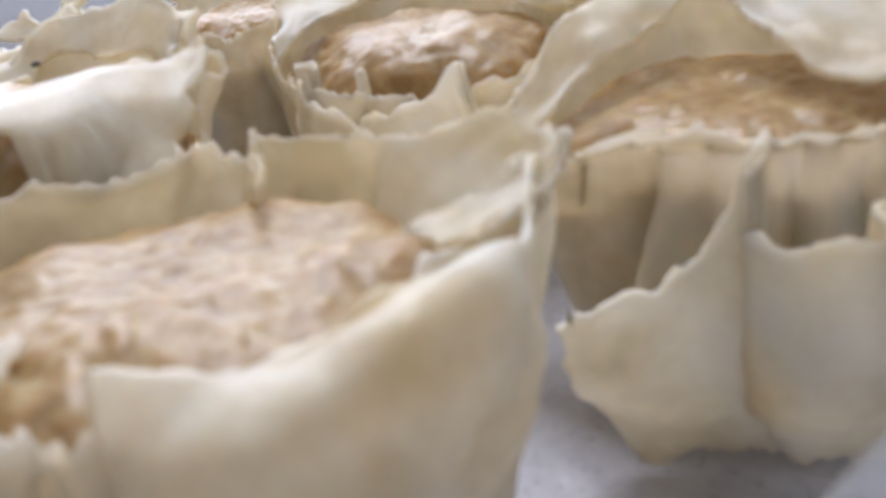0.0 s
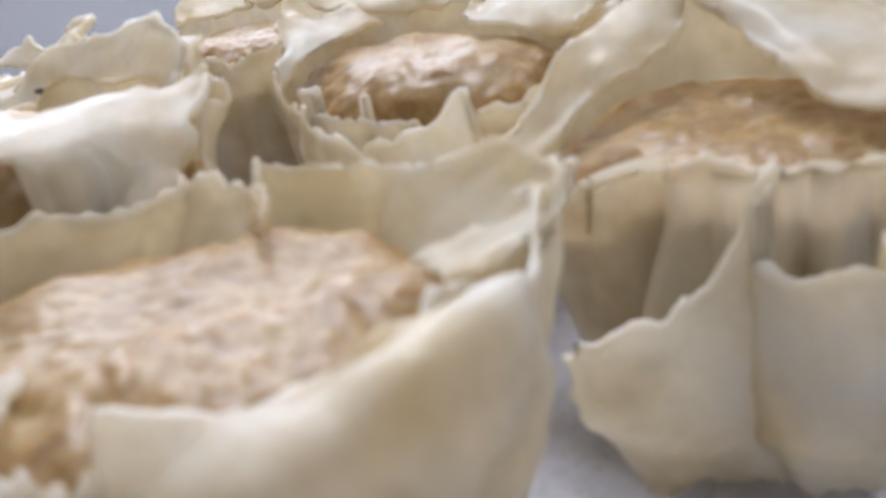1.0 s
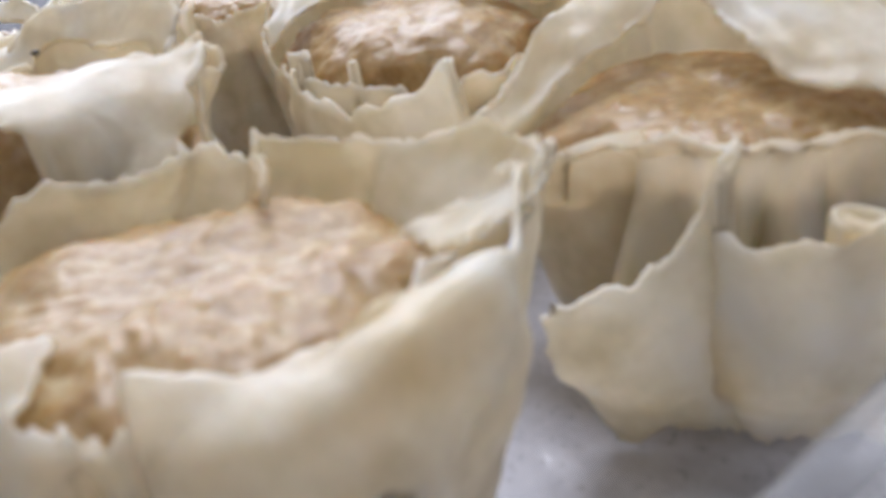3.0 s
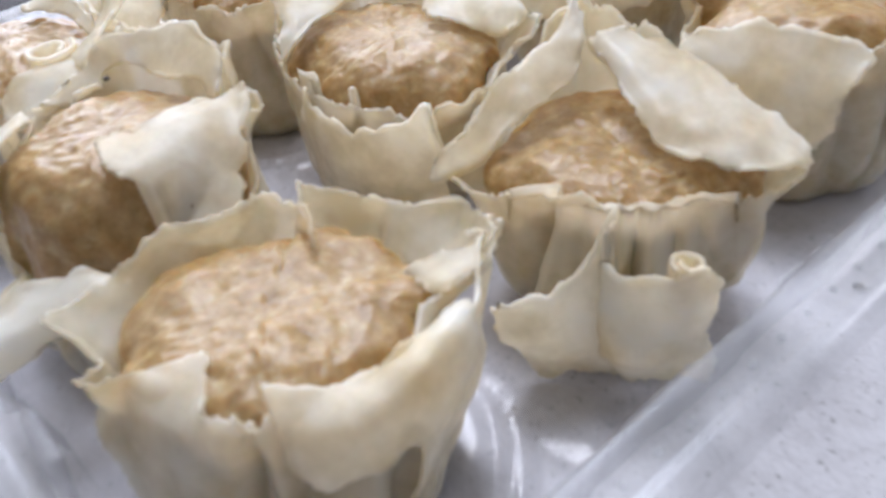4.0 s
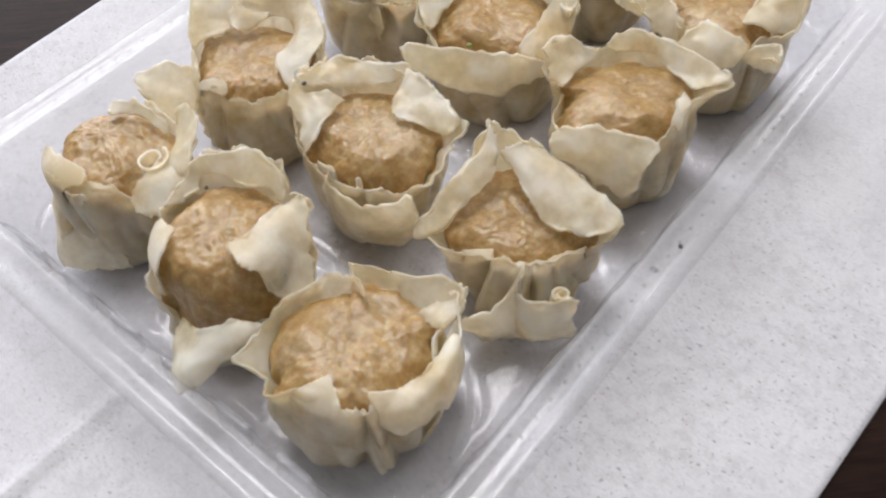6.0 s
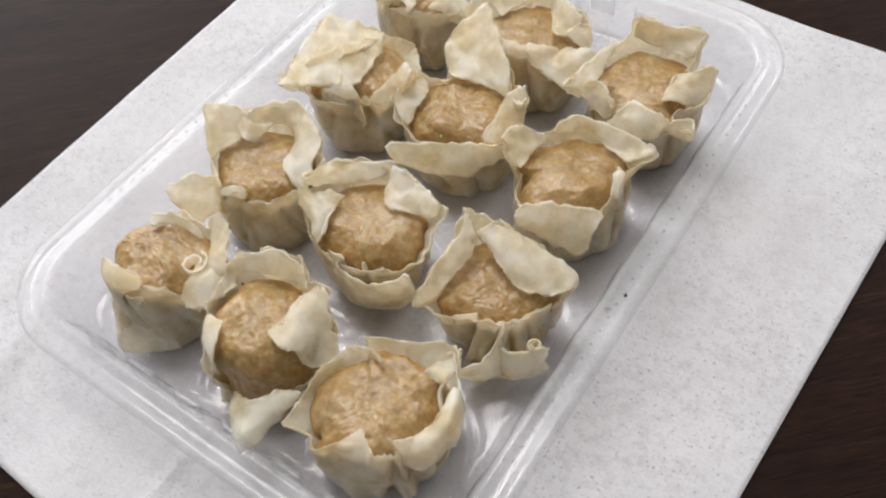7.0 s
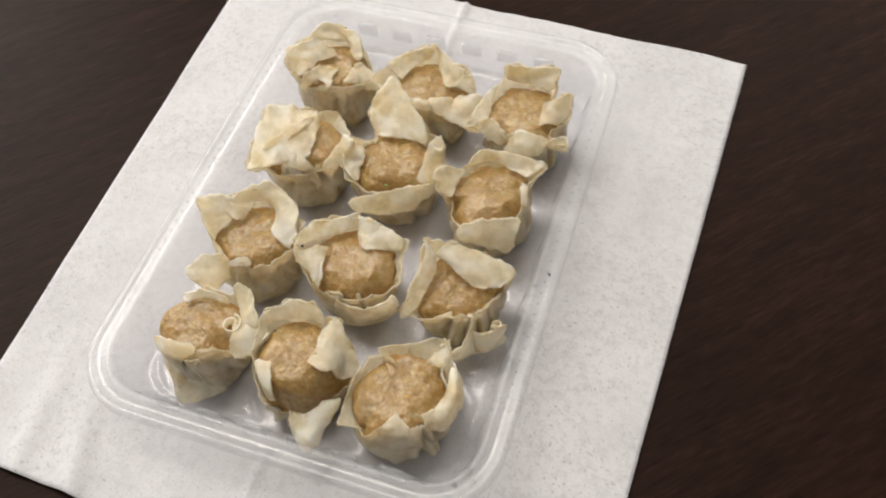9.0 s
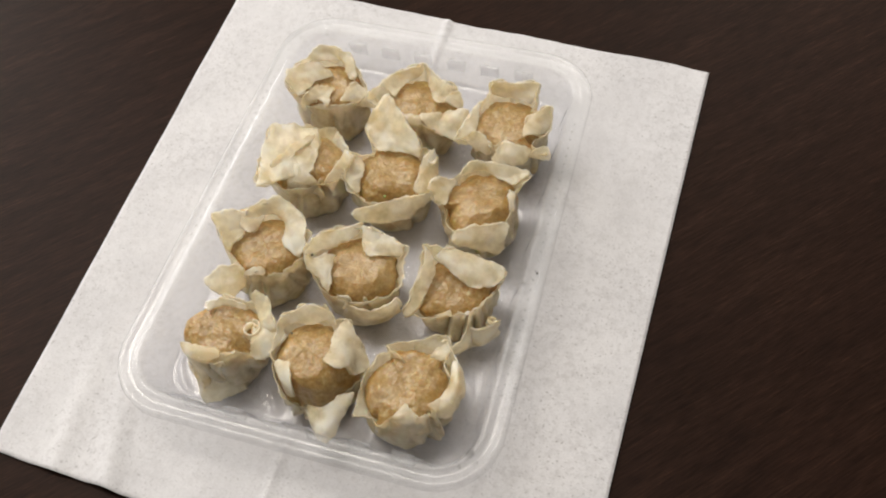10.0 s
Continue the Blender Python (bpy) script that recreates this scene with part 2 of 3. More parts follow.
# ---- the paper sheet ----
def paper_sheet():
    bl, br, tr, tl = Vector((-0.1190, -0.1235, 0)), Vector((0.1140, -0.1300, 0)), Vector((0.1231, 0.1466, 0)), Vector((-0.1320, 0.1545, 0))
    bm = bmesh.new()
    n = 150
    rows = []
    for j in range(n + 1):
        v = j / n
        row = []
        for i in range(n + 1):
            u = i / n
            p = (bl * (1 - u) + br * u) * (1 - v) + (tl * (1 - u) + tr * u) * v
            # slightly torn top and bottom edges
            e = noise.noise((u * 22, 3.1, 0)) * 0.0010 + noise.noise((u * 6, 9.1, 0)) * 0.0018
            p.y += e * (v ** 12 + 0.4 * (1 - v) ** 12)
            out = max(abs(u - 0.5), abs(v - 0.5)) * 2
            lift = 0.0012 * max(0.0, out - 0.72) / 0.28 * (0.5 + noise.noise((u * 3.1, v * 3.3, 5)))
            # a fold down the middle and soft dents by the lower left corner
            fold = 0.0012 * math.exp(-((u - 0.475 - 0.02 * (0.5 - v)) / 0.006) ** 2) * (0.35 + 1.0 * max(0.0, abs(v - 0.5) - 0.3) / 0.2)
            d1 = math.exp(-(((u - 0.17) - 0.35 * (0.16 - v)) / 0.022) ** 2) * max(0.0, 1 - v / 0.2)
            d2 = math.exp(-(((u - 0.11) + 0.15 * (v - 0.1)) / 0.020) ** 2) * max(0.0, 1 - v / 0.26)
            wave = 0.0004 * noise.noise((u * 9, v * 9, 1))
            p.z = 0.0006 + max(0.0, lift + wave + 0.0003) + fold + 0.0026 * d1 + 0.0017 * d2
            row.append(p)
        rows.append(row)
    sheet(bm, rows, closed=False)
    ob = finish("paper_sheet", bm, PAPER)
    solid(ob, 0.00015)
    return tagged(ob, "white speckled absorbent paper sheet lying on the dark table", "paper")


paper_sheet()

# ---- the dumplings ----
BASE_Z = 0.0016
SKIN_MM = 0.5
SITES = []


def closed_spline(keys, n, stiff=0.3):
    """n points on a closed curve through keys, with equal steps between keys."""
    out, k = [], len(keys)
    for s in range(n):
        i, t = divmod(s / n * k, 1.0)
        p0, p1, p2, p3 = (np.array(keys[(int(i) + d) % k], dtype=float) for d in (-1, 0, 1, 2))
        m1, m2 = (p2 - p0) * stiff, (p3 - p1) * stiff
        out.append((2 * t ** 3 - 3 * t ** 2 + 1) * p1 + (t ** 3 - 2 * t ** 2 + t) * m1 + (-2 * t ** 3 + 3 * t ** 2) * p2 + (t ** 3 - t ** 2) * m2)
    return np.array(out)


def open_spline(keys, n, stiff=0.45):
    """n + 1 points on an open curve through keys."""
    keys = [np.array(q, dtype=float) for q in keys]
    keys = [2 * keys[0] - keys[1]] + keys + [2 * keys[-1] - keys[-2]]
    out, k = [], len(keys) - 3
    for s in range(n + 1):
        i = min(int(s / n * k), k - 1)
        t = s / n * k - i
        p0, p1, p2, p3 = keys[i:i + 4]
        m1, m2 = (p2 - p0) * stiff, (p3 - p1) * stiff
        out.append((2 * t ** 3 - 3 * t ** 2 + 1) * p1 + (t ** 3 - 2 * t ** 2 + t) * m1 + (-2 * t ** 3 + 3 * t ** 2) * p2 + (t ** 3 - t ** 2) * m2)
    return out


def ring_smooth(a, w):
    ker = np.hanning(2 * w + 3)[1:-1]
    ker /= ker.sum()
    return np.convolve(np.concatenate((a[-w:], a, a[:w])), ker, "valid")


def wobble(p, off, scale):
    q = Vector(p) * scale
    return Vector((noise.noise(q + Vector((off, 0, 0))), noise.noise(q + Vector((0, off, 7))), noise.noise(q + Vector((3, 0, off)))))


def dumpling(at, label):
    """An empty dumpling that stands at x, y (mm)."""
    ob = tagged(new("dumpling"), label, "dumpling", "dumplings in the tray")
    ob.location = (at[0] * 0.001, at[1] * 0.001, 0)
    ob["high"] = 24.0
    SITES.append(at)
    return ob


def dome(high, r):
    return high - 5.0 * min(1.0, r / 15.8) ** 7


def filled_cup(ob, fill, rim, foot=12.6, full=1.0, least=14.6, slits=(), n=336):
    """The dough cup, pleated where its rim dips, and the mince in it. fill: offset x, y and height; rim: (degrees, radius, height) round the free edge, in mm; full: how far the side bulges."""
    rng = random.Random(len(SITES) * 7 + 3)
    dx, dy, high = fill
    ob["high"] = high
    rim = [(a, r, max(z, dome(high, r) + 0.7) if r < 13.5 and z > 17 else z) for a, r, z in rim]
    free = closed_spline([(math.cos(radians(a)) * r, math.sin(radians(a)) * r, z) for a, r, z in rim], n)
    k = len(rim)
    # the side goes round evenly even where the edge doubles back
    ang = [rim[0][0]]
    for a, _, _ in rim[1:]:
        ang.append(max(a, ang[-1] + 2.0))
    ang = np.array(ang + [rim[0][0] + 360.0])
    if ang[-2] > ang[-1] - 2:
        ang[:-1] = ang[0] + (ang[:-1] - ang[0]) * (ang[-1] - 4 - ang[0]) / (ang[-2] - ang[0])
    phi = [float(q) for q in np.radians(np.interp(np.arange(n) / n * k, np.arange(k + 1), ang))]
    rad, tall = np.hypot(free[:, 0], free[:, 1]), free[:, 2]
    inward = ring_smooth(np.clip((15.0 - rad) / 3.0, 0, 1) * (tall > 17), 5)
    edge_r = ring_smooth(np.clip(rad - 0.6, least, 16.4), 7)
    edge_z = ring_smooth(np.clip(0.82 * tall, 6.0, 22.0), 7)
    pleats = []
    for (a0, r0, z0), (a1, r1, z1), (a2, r2, z2) in zip(rim[-1:] + rim[:-1], rim, rim[1:] + rim[:1]):
        if r1 + 0.5 * z1 < min(r0 + 0.5 * z0, r2 + 0.5 * z2) + 0.5:
            pleats.append((radians(a1), rng.uniform(0.06, 0.13), rng.uniform(1.2, 2.4), rng.uniform(-0.5, 0.5)))
    for _ in range(7):
        pleats.append((rng.uniform(0, 2 * math.pi), rng.uniform(0.05, 0.15), rng.uniform(0.7, 1.9), rng.uniform(-0.9, 0.9)))
    pleats += [(radians(a), w, d, 0.15) for a, w, d in slits]
    off = rng.uniform(0, 50)

    def point(r, a, z):
        return Vector((math.cos(a) * r * 0.001, math.sin(a) * r * 0.001, BASE_Z + z * 0.001))

    rows = [[point(foot * f, a, 0.2) for a in phi] for f in (0.15, 0.5, 0.8)]
    wall = 20
    for j in range(wall + 1):
        v = j / wall
        row = []
        for i, a in enumerate(phi):
            r = (1 - v) ** 3 * foot + 3 * (1 - v) ** 2 * v * (foot + 3.4 * full) + 3 * (1 - v) * v * v * (edge_r[i] + 2.0 * full) + v ** 3 * edge_r[i]
            z = 3 * (1 - v) ** 2 * v * 0.9 + 3 * (1 - v) * v * v * (edge_z[i] * 0.62) + v ** 3 * edge_z[i]
            dent = 0.0
            for pa, pw, pd, lean in pleats:
                d = (a - pa - lean * (1 - v) + math.pi) % (2 * math.pi) - math.pi
                w = pw * (1.4 - 0.5 * v)
                dent += pd * math.exp(-(d / w) ** 2) - 0.6 * pd * math.exp(-((d - 1.6 * w) / w) ** 2)
            r -= dent * math.sin(math.pi * min(1.0, 0.10 + 0.75 * v))
            r += (1.2 * noise.noise((math.cos(a) * 2.2 + off, math.sin(a) * 2.2, v * 2)) + 0.6 * noise.noise((math.cos(a) * 7 + off, math.sin(a) * 7, v * 6))) * v * 1.9 * (1.2 - v)
            row.append(point(r, a, z))
        rows.append(row)
    top = rows[-1]
    core = [[p - 0.00055 * Vector((math.cos(a), math.sin(a), 0)) for a, p in zip(phi, row)][::2] for row in rows[4:]]
    lip = 16
    for j in range(1, lip + 1):
        v = j / lip
        row = []
        for i, a in enumerate(phi):
            p0, p2 = top[i], Vector([float(q) for q in free[i] * 0.001]) + Vector((0, 0, BASE_Z))
            span = (p2 - p0).length
            side = Vector((math.cos(a), math.sin(a), 0))
            bow = (Vector((0, 0, 0.42)) + side * 0.12) * inward[i] * span + side * 0.10 * span * (1 - inward[i])
            p = p0.lerp(p2, v) + bow * (2 * v * (1 - v))
            p = p + (wobble(p, off, 110) * 0.0016 + wobble(p, off, 300) * 0.0010) * v * min(1.0, span / 0.006)
            if v > 0.75:
                e = (v - 0.75) / 0.25
                p = p + (Vector((0, 0, 0.0016 * noise.noise((i * 0.08 + off, 5, 0)))) + side * 0.0014 * noise.noise((i * 0.10, off, 3))) * e * e
                if j == lip:
                    p = p + (p2 - p0).normalized() * 0.0008 * (noise.noise((i * 0.4 + off, 0, 0)) + 0.7 * noise.noise((i * 0.9 + off, 4, 0)))
            r = math.hypot(p.x, p.y) * 1000
            if r < 14.0 and free[i][2] > 17:
                p.z = max(p.z, BASE_Z + 0.001 * (dome(high, r) + 0.5))
            row.append(p)
        rows.append(row)
    bm = bmesh.new()
    sheet(bm, rows)
    solid(part("wrapper", bm, WET_SKIN, ob, "translucent cream dough wrapper"), SKIN_MM * 0.001)

    # the mince lies against the side and mounds up over it
    spot = Vector((rng.uniform(0, 90), rng.uniform(0, 90), rng.uniform(0, 90)))

    def grain(p):
        s = p * 1000 + spot
        near = noise.voronoi(s * 0.42)[0]
        tiny = noise.voronoi(s * 0.85 + spot)[0]
        return 1.3 * noise.noise(s * 0.12) + 0.6 * noise.noise(s * 0.26) + 0.15 * min(0.4, near[1] - near[0]) + 0.12 * min(0.5, tiny[1] - tiny[0]) + 0.28 * noise.noise(s * 0.6) + 0.24 * noise.noise(s * 1.2) - 0.2

    ring = core[-1]
    mid = Vector((dx, dy, 0)) * 0.001
    even = ring_smooth(np.array([math.hypot(p.x, p.y) for p in ring]), 11)
    level = ring_smooth(np.array([p.z for p in ring]), 9)
    lean = ring_smooth(np.clip((rad - edge_r)[::2] * 0.00045, 0, 0.0024), 9)
    mound = []
    steps = 46
    for s in range(1, steps):
        f = 1 - (s / steps) ** 1.7
        calm = 1 - f ** 10
        row = []
        for i, p in enumerate(ring):
            out = Vector((p.x, p.y, 0)).normalized()
            reach = math.hypot(p.x, p.y) * (1 - calm) + float(even[i]) * calm
            low = p.z * (1 - calm) + float(level[i]) * calm
            bulge = float(lean[i]) + 0.0015 * max(0.0, 1 - (low - BASE_Z) / 0.014)
            q = mid * (1 - f) + out * (reach * f + bulge * math.sin(math.pi * min(1.0, (1 - f) * 4)))
            q.z = low + (BASE_Z + high * 0.001 - low) * (1 - f ** (5.0 + 300 * max(0.0, high * 0.001 - low - 0.006)))
            if f > 0.02:
                q += (Vector((0, 0, 1)) + out * 1.1 * f ** 4) * grain(q) * 0.0008 * min(1.0, s / 6)
            row.append(q)
        mound.append(row)
    peak = sum(mound[-1], Vector()) / len(ring)
    mound.append([peak.copy() for _ in ring])
    bm = bmesh.new()
    sheet(bm, core + mound)
    bmesh.ops.remove_doubles(bm, verts=bm.verts[-len(ring):], dist=1e-7)
    part("filling", bm, FILLING, ob, "moist light brown minced filling")


def petal(ob, *rows):
    """A loose dough flap lofted through rows of places (mm): rippled, and frayed at its ends and last row."""
    rng = random.Random(len(SITES) * 31 + int(rows[0][0][0] * 5))
    off = rng.uniform(0, 60)
    nu, nv = 34, 18
    lines = [open_spline(row, nu) for row in rows]
    grid = [open_spline([line[i] for line in lines], nv) for i in range(nu + 1)]
    mid = Vector([float(q) for q in grid[nu // 2][nv // 2]])
    out = []
    for j in range(nv + 1):
        v = j / nv
        row = []
        for i in range(nu + 1):
            u = i / nu
            p = Vector([float(q) for q in grid[i][j]])
            p += wobble(p, off, 0.13) * 1.2 + wobble(p, off, 0.34) * 0.35
            near = min(u, 1 - u, 1 - v, v * 1.3)
            if near < 0.14:
                e = (1 - near / 0.14) ** 2
                away = (p - mid).normalized()
                p += away * e * (0.7 * noise.noise(p * 0.35 + Vector((off, 0, 0))) + 0.6 * noise.noise(p * 1.5))
                p.z += 1.7 * e * noise.noise(p * 0.30 + Vector((0, off, 0)))
                p -= away * 1.1 * e * (2 * u - 1) ** 4 * (2 * v - 1) ** 4
            r = math.hypot(p.x, p.y)
            if r < 14.5 and p.z > 17:
                p.z = max(p.z, dome(ob["high"], r) + 1.8)
            row.append(p * 0.001 + Vector((0, 0, BASE_Z)))
        out.append(row)
    bm = bmesh.new()
    sheet(bm, out, closed=False)
    return solid(part("wrapper_flap", bm, SKIN, ob), SKIN_MM * 0.001)


def curl(ob, x, y, rad, low, top, way):
    """A corner of dough rolled up into an open tube, in mm; way: where its lip points."""
    off = x + y
    rows = []
    for j in range(13):
        v = j / 12
        row = []
        for i in range(41):
            u = i / 40
            a = radians(way + 430 * u)
            r = rad * (0.55 + 0.6 * u) * (0.75 + 0.35 * v)
            lip = 0.6 * noise.noise((u * 4 + off, 0, 0)) * v
            row.append(Vector((x * (0.9 + 0.1 * v) + math.cos(a) * r, y * (0.9 + 0.1 * v) + math.sin(a) * r, low + (top - low) * v + lip)) * 0.001 + Vector((0, 0, BASE_Z)))
        rows.append(row)
    bm = bmesh.new()
    sheet(bm, rows, closed=False)
    return solid(part("wrapper_curl", bm, SKIN, ob, "rolled wrapper corner"), SKIN_MM * 0.001)


it = dumpling((36, -63), "steamed dumpling in an open cream wrapper with a torn slit")
filled_cup(it, (-0.5, 0.5, 24), rim=[(50, 17.0, 24), (58, 21.2, 25), (67, 24.2, 28), (93, 18.0, 27), (133, 17.8, 26.5), (110, 9.4, 24.7), (126, 13.4, 26), (150, 15.6, 26), (179, 16.6, 26), (207, 18.4, 25), (227, 21.9, 23), (236, 17.0, 20), (251, 17.9, 23), (264, 12.0, 24.2), (285, 7.9, 24.9), (310, 12.6, 23.9), (324, 13.2, 23.4), (335, 12.7, 23.8), (361, 13.7, 23), (377, 16.6, 24)], full=1.4, slits=[(325, 0.05, 1.5), (308, 0.09, 0.9), (345, 0.10, 0.9)])
petal(it, [(9.5, 22.5, 28), (7, 18.5, 25), (4, 14, 23.5)], [(12, 19, 25), (11.5, 15.5, 24), (10, 13.5, 23)])
petal(it, [(9, -6, 23), (13, 0, 24), (15, 6, 25), (13, 14.5, 25)], [(13, -6.5, 22), (17, -2, 23.5), (18.5, 6, 25.5), (16.5, 13, 25.5)], [(13.5, -7, 18), (18.5, -3.5, 18.5), (20, 6, 20.5), (18.5, 12.5, 22)])
petal(it, [(7.5, 23.5, 27.5), (11.5, 18.5, 26.5), (15, 13.5, 25), (17, 7, 23.5)], [(8.5, 21, 20), (12.5, 16.5, 18), (16.5, 12, 17), (18.5, 4, 16)], [(7.5, 14.5, 3), (11, 12, 2), (14, 8, 2), (15.5, 1, 2)])

it = dumpling((-1, -62.5), "dumpling with a drooping pale wrapper flap and lumpy brown filling")
filled_cup(it, (-1, 1, 28.5), rim=[(12, 20.5, 17), (40, 19.0, 23), (65, 18.9, 29), (82, 16.6, 28), (97, 19.0, 32), (125, 19.5, 33), (148, 19.5, 32), (160, 18.0, 29), (191, 16.6, 26), (211, 16.6, 23), (243, 17.0, 18), (260, 15.0, 13), (278, 13.6, 12), (319, 13.6, 13), (339, 14.6, 15), (360, 16.4, 16)])
petal(it, [(-16.5, -3.5, 26), (-17, 6.5, 30), (-14.5, 12, 33), (-7, 17, 34), (1, 17, 32), (4.5, 13.5, 29)], [(-13.5, 4, 27.5), (-14.5, 7.5, 29), (-10.5, 10.5, 29.5), (-4.5, 12, 29), (0, 14, 30), (2, 13.5, 28)])
petal(it, [(7, 17.5, 31), (12.5, 13.5, 27), (21, 4.5, 19)], [(5, 11, 29), (9, 2, 29.5), (16.5, 1, 20)], [(5, 2, 29.5), (5, -2, 29.5), (12, -3.5, 28.5)])
petal(it, [(0, -14.5, 16), (8.5, -14.5, 19), (16, -6.5, 20)], [(4.5, -20, 15), (12, -21, 18), (18, -8, 19)], [(8.5, -25, 13), (14, -24.5, 14), (16.5, -15.5, 17)])
petal(it, [(-13, -4.5, 27), (-12.5, -8.5, 24), (-7, -14, 19)], [(-5.5, -5.5, 29.5), (-3.5, -12, 28.5), (-2.5, -14.5, 20)])

it = dumpling((-42, -61.5), "dumpling with filling bare on one side and curled wrapper corner")
filled_cup(it, (-4, 2, 26.5), rim=[(5, 20, 25), (36, 21, 29), (68, 15.6, 28), (103, 14.5, 26), (140, 16, 17), (165, 17, 10), (184, 17, 9), (205, 16, 14), (237, 14, 20), (291, 10, 24), (327, 12, 25), (339, 15.6, 25), (354, 20, 24)])
petal(it, [(11, 16.5, 34), (17, 14.5, 33), (22, 8.5, 31), (23.5, 4.5, 29)], [(10, 13.5, 32), (14.5, 8.5, 29), (17, 4.5, 27)])
petal(it, [(13, 5.5, 29), (18.5, 5.5, 28.5), (23.5, 5.5, 28)], [(16, -2.5, 27.5), (20.5, -0.5, 27), (24.5, 0, 25.5)], [(17, -7.5, 25), (21.5, -5.5, 24.5), (25, -3.5, 24)])
petal(it, [(-9, 9, 29), (-1, 11.5, 30), (7.5, 12.5, 29)], [(-6, 5, 27.5), (-1, 10, 27.5), (8.5, 11, 27)])
petal(it, [(-11.5, -8.5, 21), (-2.5, -8.5, 27.5), (5, -7, 27.5)], [(-9, -11.5, 18), (0, -14, 23.5), (6, -10.5, 26.5)], [(-5.5, -14.5, 13), (-0.5, -19, 10), (2, -14, 17)])
petal(it, [(-6.0, -13.0, 20.0), (0.5, -13.5, 19.0), (9.0, -11.0, 18.0)], [(-4.5, -17.5, 11.0), (1.5, -17.5, 10.0), (11.5, -11.5, 9.0)], [(-2.0, -22.5, 3.0), (2.5, -19.5, 2.5), (14.0, -11.0, 2.5)])
curl(it, 14, 3, 3.0, 20, 29.5, 30)

it = dumpling((42.5, -18), "dumpling with one broad cream flap folded over and a crimped rim")
filled_cup(it, (-1, 1.5, 22.7), rim=[(28, 16.7, 20), (45, 22.1, 22), (77, 15.9, 26), (114, 15.4, 29), (132, 16.8, 31), (148, 20.0, 33), (187, 16.3, 28), (214, 23.3, 18), (226, 19.5, 19), (243, 14.6, 20), (268, 11.0, 23.2), (304, 11.0, 23.2), (319, 10.5, 23.3), (346, 11.4, 23.1), (377, 14.6, 20)], foot=11.5, full=0.4, least=11)
petal(it, [(-11, 12, 31.5), (-5, 14, 29.5), (4, 15, 26.5), (16, 15, 22.5)], [(-11, 8.5, 31), (-3, 7.5, 29), (5.5, 6.5, 26.5), (16, 10, 22.5)], [(-12, 7.5, 30), (-1.5, 4, 27), (5.5, 1, 24.5), (12, 4, 23)])
petal(it, [(-17, 10, 33.5), (-15.5, -1.5, 29), (-18, -10, 22), (-19.5, -13.5, 18)], [(-12.5, 7.5, 31.5), (-12, -2, 27.5), (-14, -9, 23), (-16.5, -14.5, 18)], [(-12, 7.5, 30.5), (-10, 0.5, 27), (-11.5, -7, 24.5), (-15, -12.5, 19)])
petal(it, [(0.5, -22.5, 16.5), (3.5, -20, 16), (6, -17.5, 16.5), (6, -15, 18), (6.3, -11.5, 20.5), (7, -8.4, 22.5)], [(0.5, -21, 9), (4, -19.5, 8.5), (7, -17.5, 8.5), (8.5, -15.5, 9), (9, -14.5, 11), (9, -12, 15)], [(1, -17.5, 1.5), (4, -16.5, 1.5), (7, -15, 1.5), (9, -13.5, 1.5), (10, -13, 1.5), (11, -12, 1.5)])
petal(it, [(7, -10.5, 20.5), (7.5, -12.5, 18.5), (11.5, -12, 17.5), (14.5, -10.5, 18.5), (17.3, -8.5, 20.5), (18.3, -6, 19)], [(9, -14, 11), (11, -14, 9), (13.5, -12.5, 8.5), (15.5, -10.5, 9), (17.5, -8, 10), (18.3, -5.5, 10)], [(11, -12, 1.5), (12.5, -11.3, 1.5), (14, -10.2, 1.5), (15.5, -8.5, 1.5), (17, -5.6, 1.5), (17.3, -4, 2)])
curl(it, 16, -8, 1.5, 15, 20.5, 200)

it = dumpling((0.5, -20), "dumpling with smooth cream wrapper sides folded over light brown filling")
filled_cup(it, (0, 0, 26), rim=[(24, 18.5, 26), (38, 21.1, 29), (70, 16.3, 30), (99, 17.2, 30), (137, 17.4, 31), (164, 20.4, 31), (184, 20.9, 32), (202, 19.6, 29), (225, 16.7, 25), (245, 14.9, 23), (272, 14.6, 22.6), (303, 14.8, 22.5), (332, 16.1, 21), (356, 20.0, 23)], foot=11, full=0.6, least=12.5)
petal(it, [(-3.5, 16.5, 31), (6.5, 15.5, 30), (16.5, 13, 29)], [(-1, 10.5, 29), (7, 9.5, 28), (16.5, 9, 27)], [(1.5, 4.5, 28), (7, 5.5, 27), (14, 9, 26)])
petal(it, [(-20.5, -3, 32.5), (-19.5, 5.5, 31.5), (-12.5, 11.5, 31.5), (-3, 17, 31)], [(-18, -1, 29.5), (-13, 3, 28.5), (-7.5, 8, 28.5), (-3.5, 16, 29)])
petal(it, [(-20, -4, 32), (-17, -8, 29), (-7, -14, 24)], [(-14.5, -1.5, 28.5), (-10.5, -8, 27.5), (-6.5, -11, 25.5)], [(-9, 2.5, 28), (-8.5, -4.5, 27.5), (-6.5, -10, 26)])
petal(it, [(-0.6, -16, 24.5), (2, -16.3, 23), (8, -15.5, 21), (15, -12.5, 22.5), (21, -8.5, 26), (23.3, -9, 24.5)], [(-2, -15, 14), (1.5, -16, 12), (8, -15.5, 11), (14.5, -12.5, 11.5), (18.5, -8.5, 14), (20.5, -7.5, 15)], [(-3, -13, 3), (1, -13.5, 2), (7.5, -12.5, 2), (12, -10.5, 2), (15.5, -7.5, 3), (17, -5, 5)])

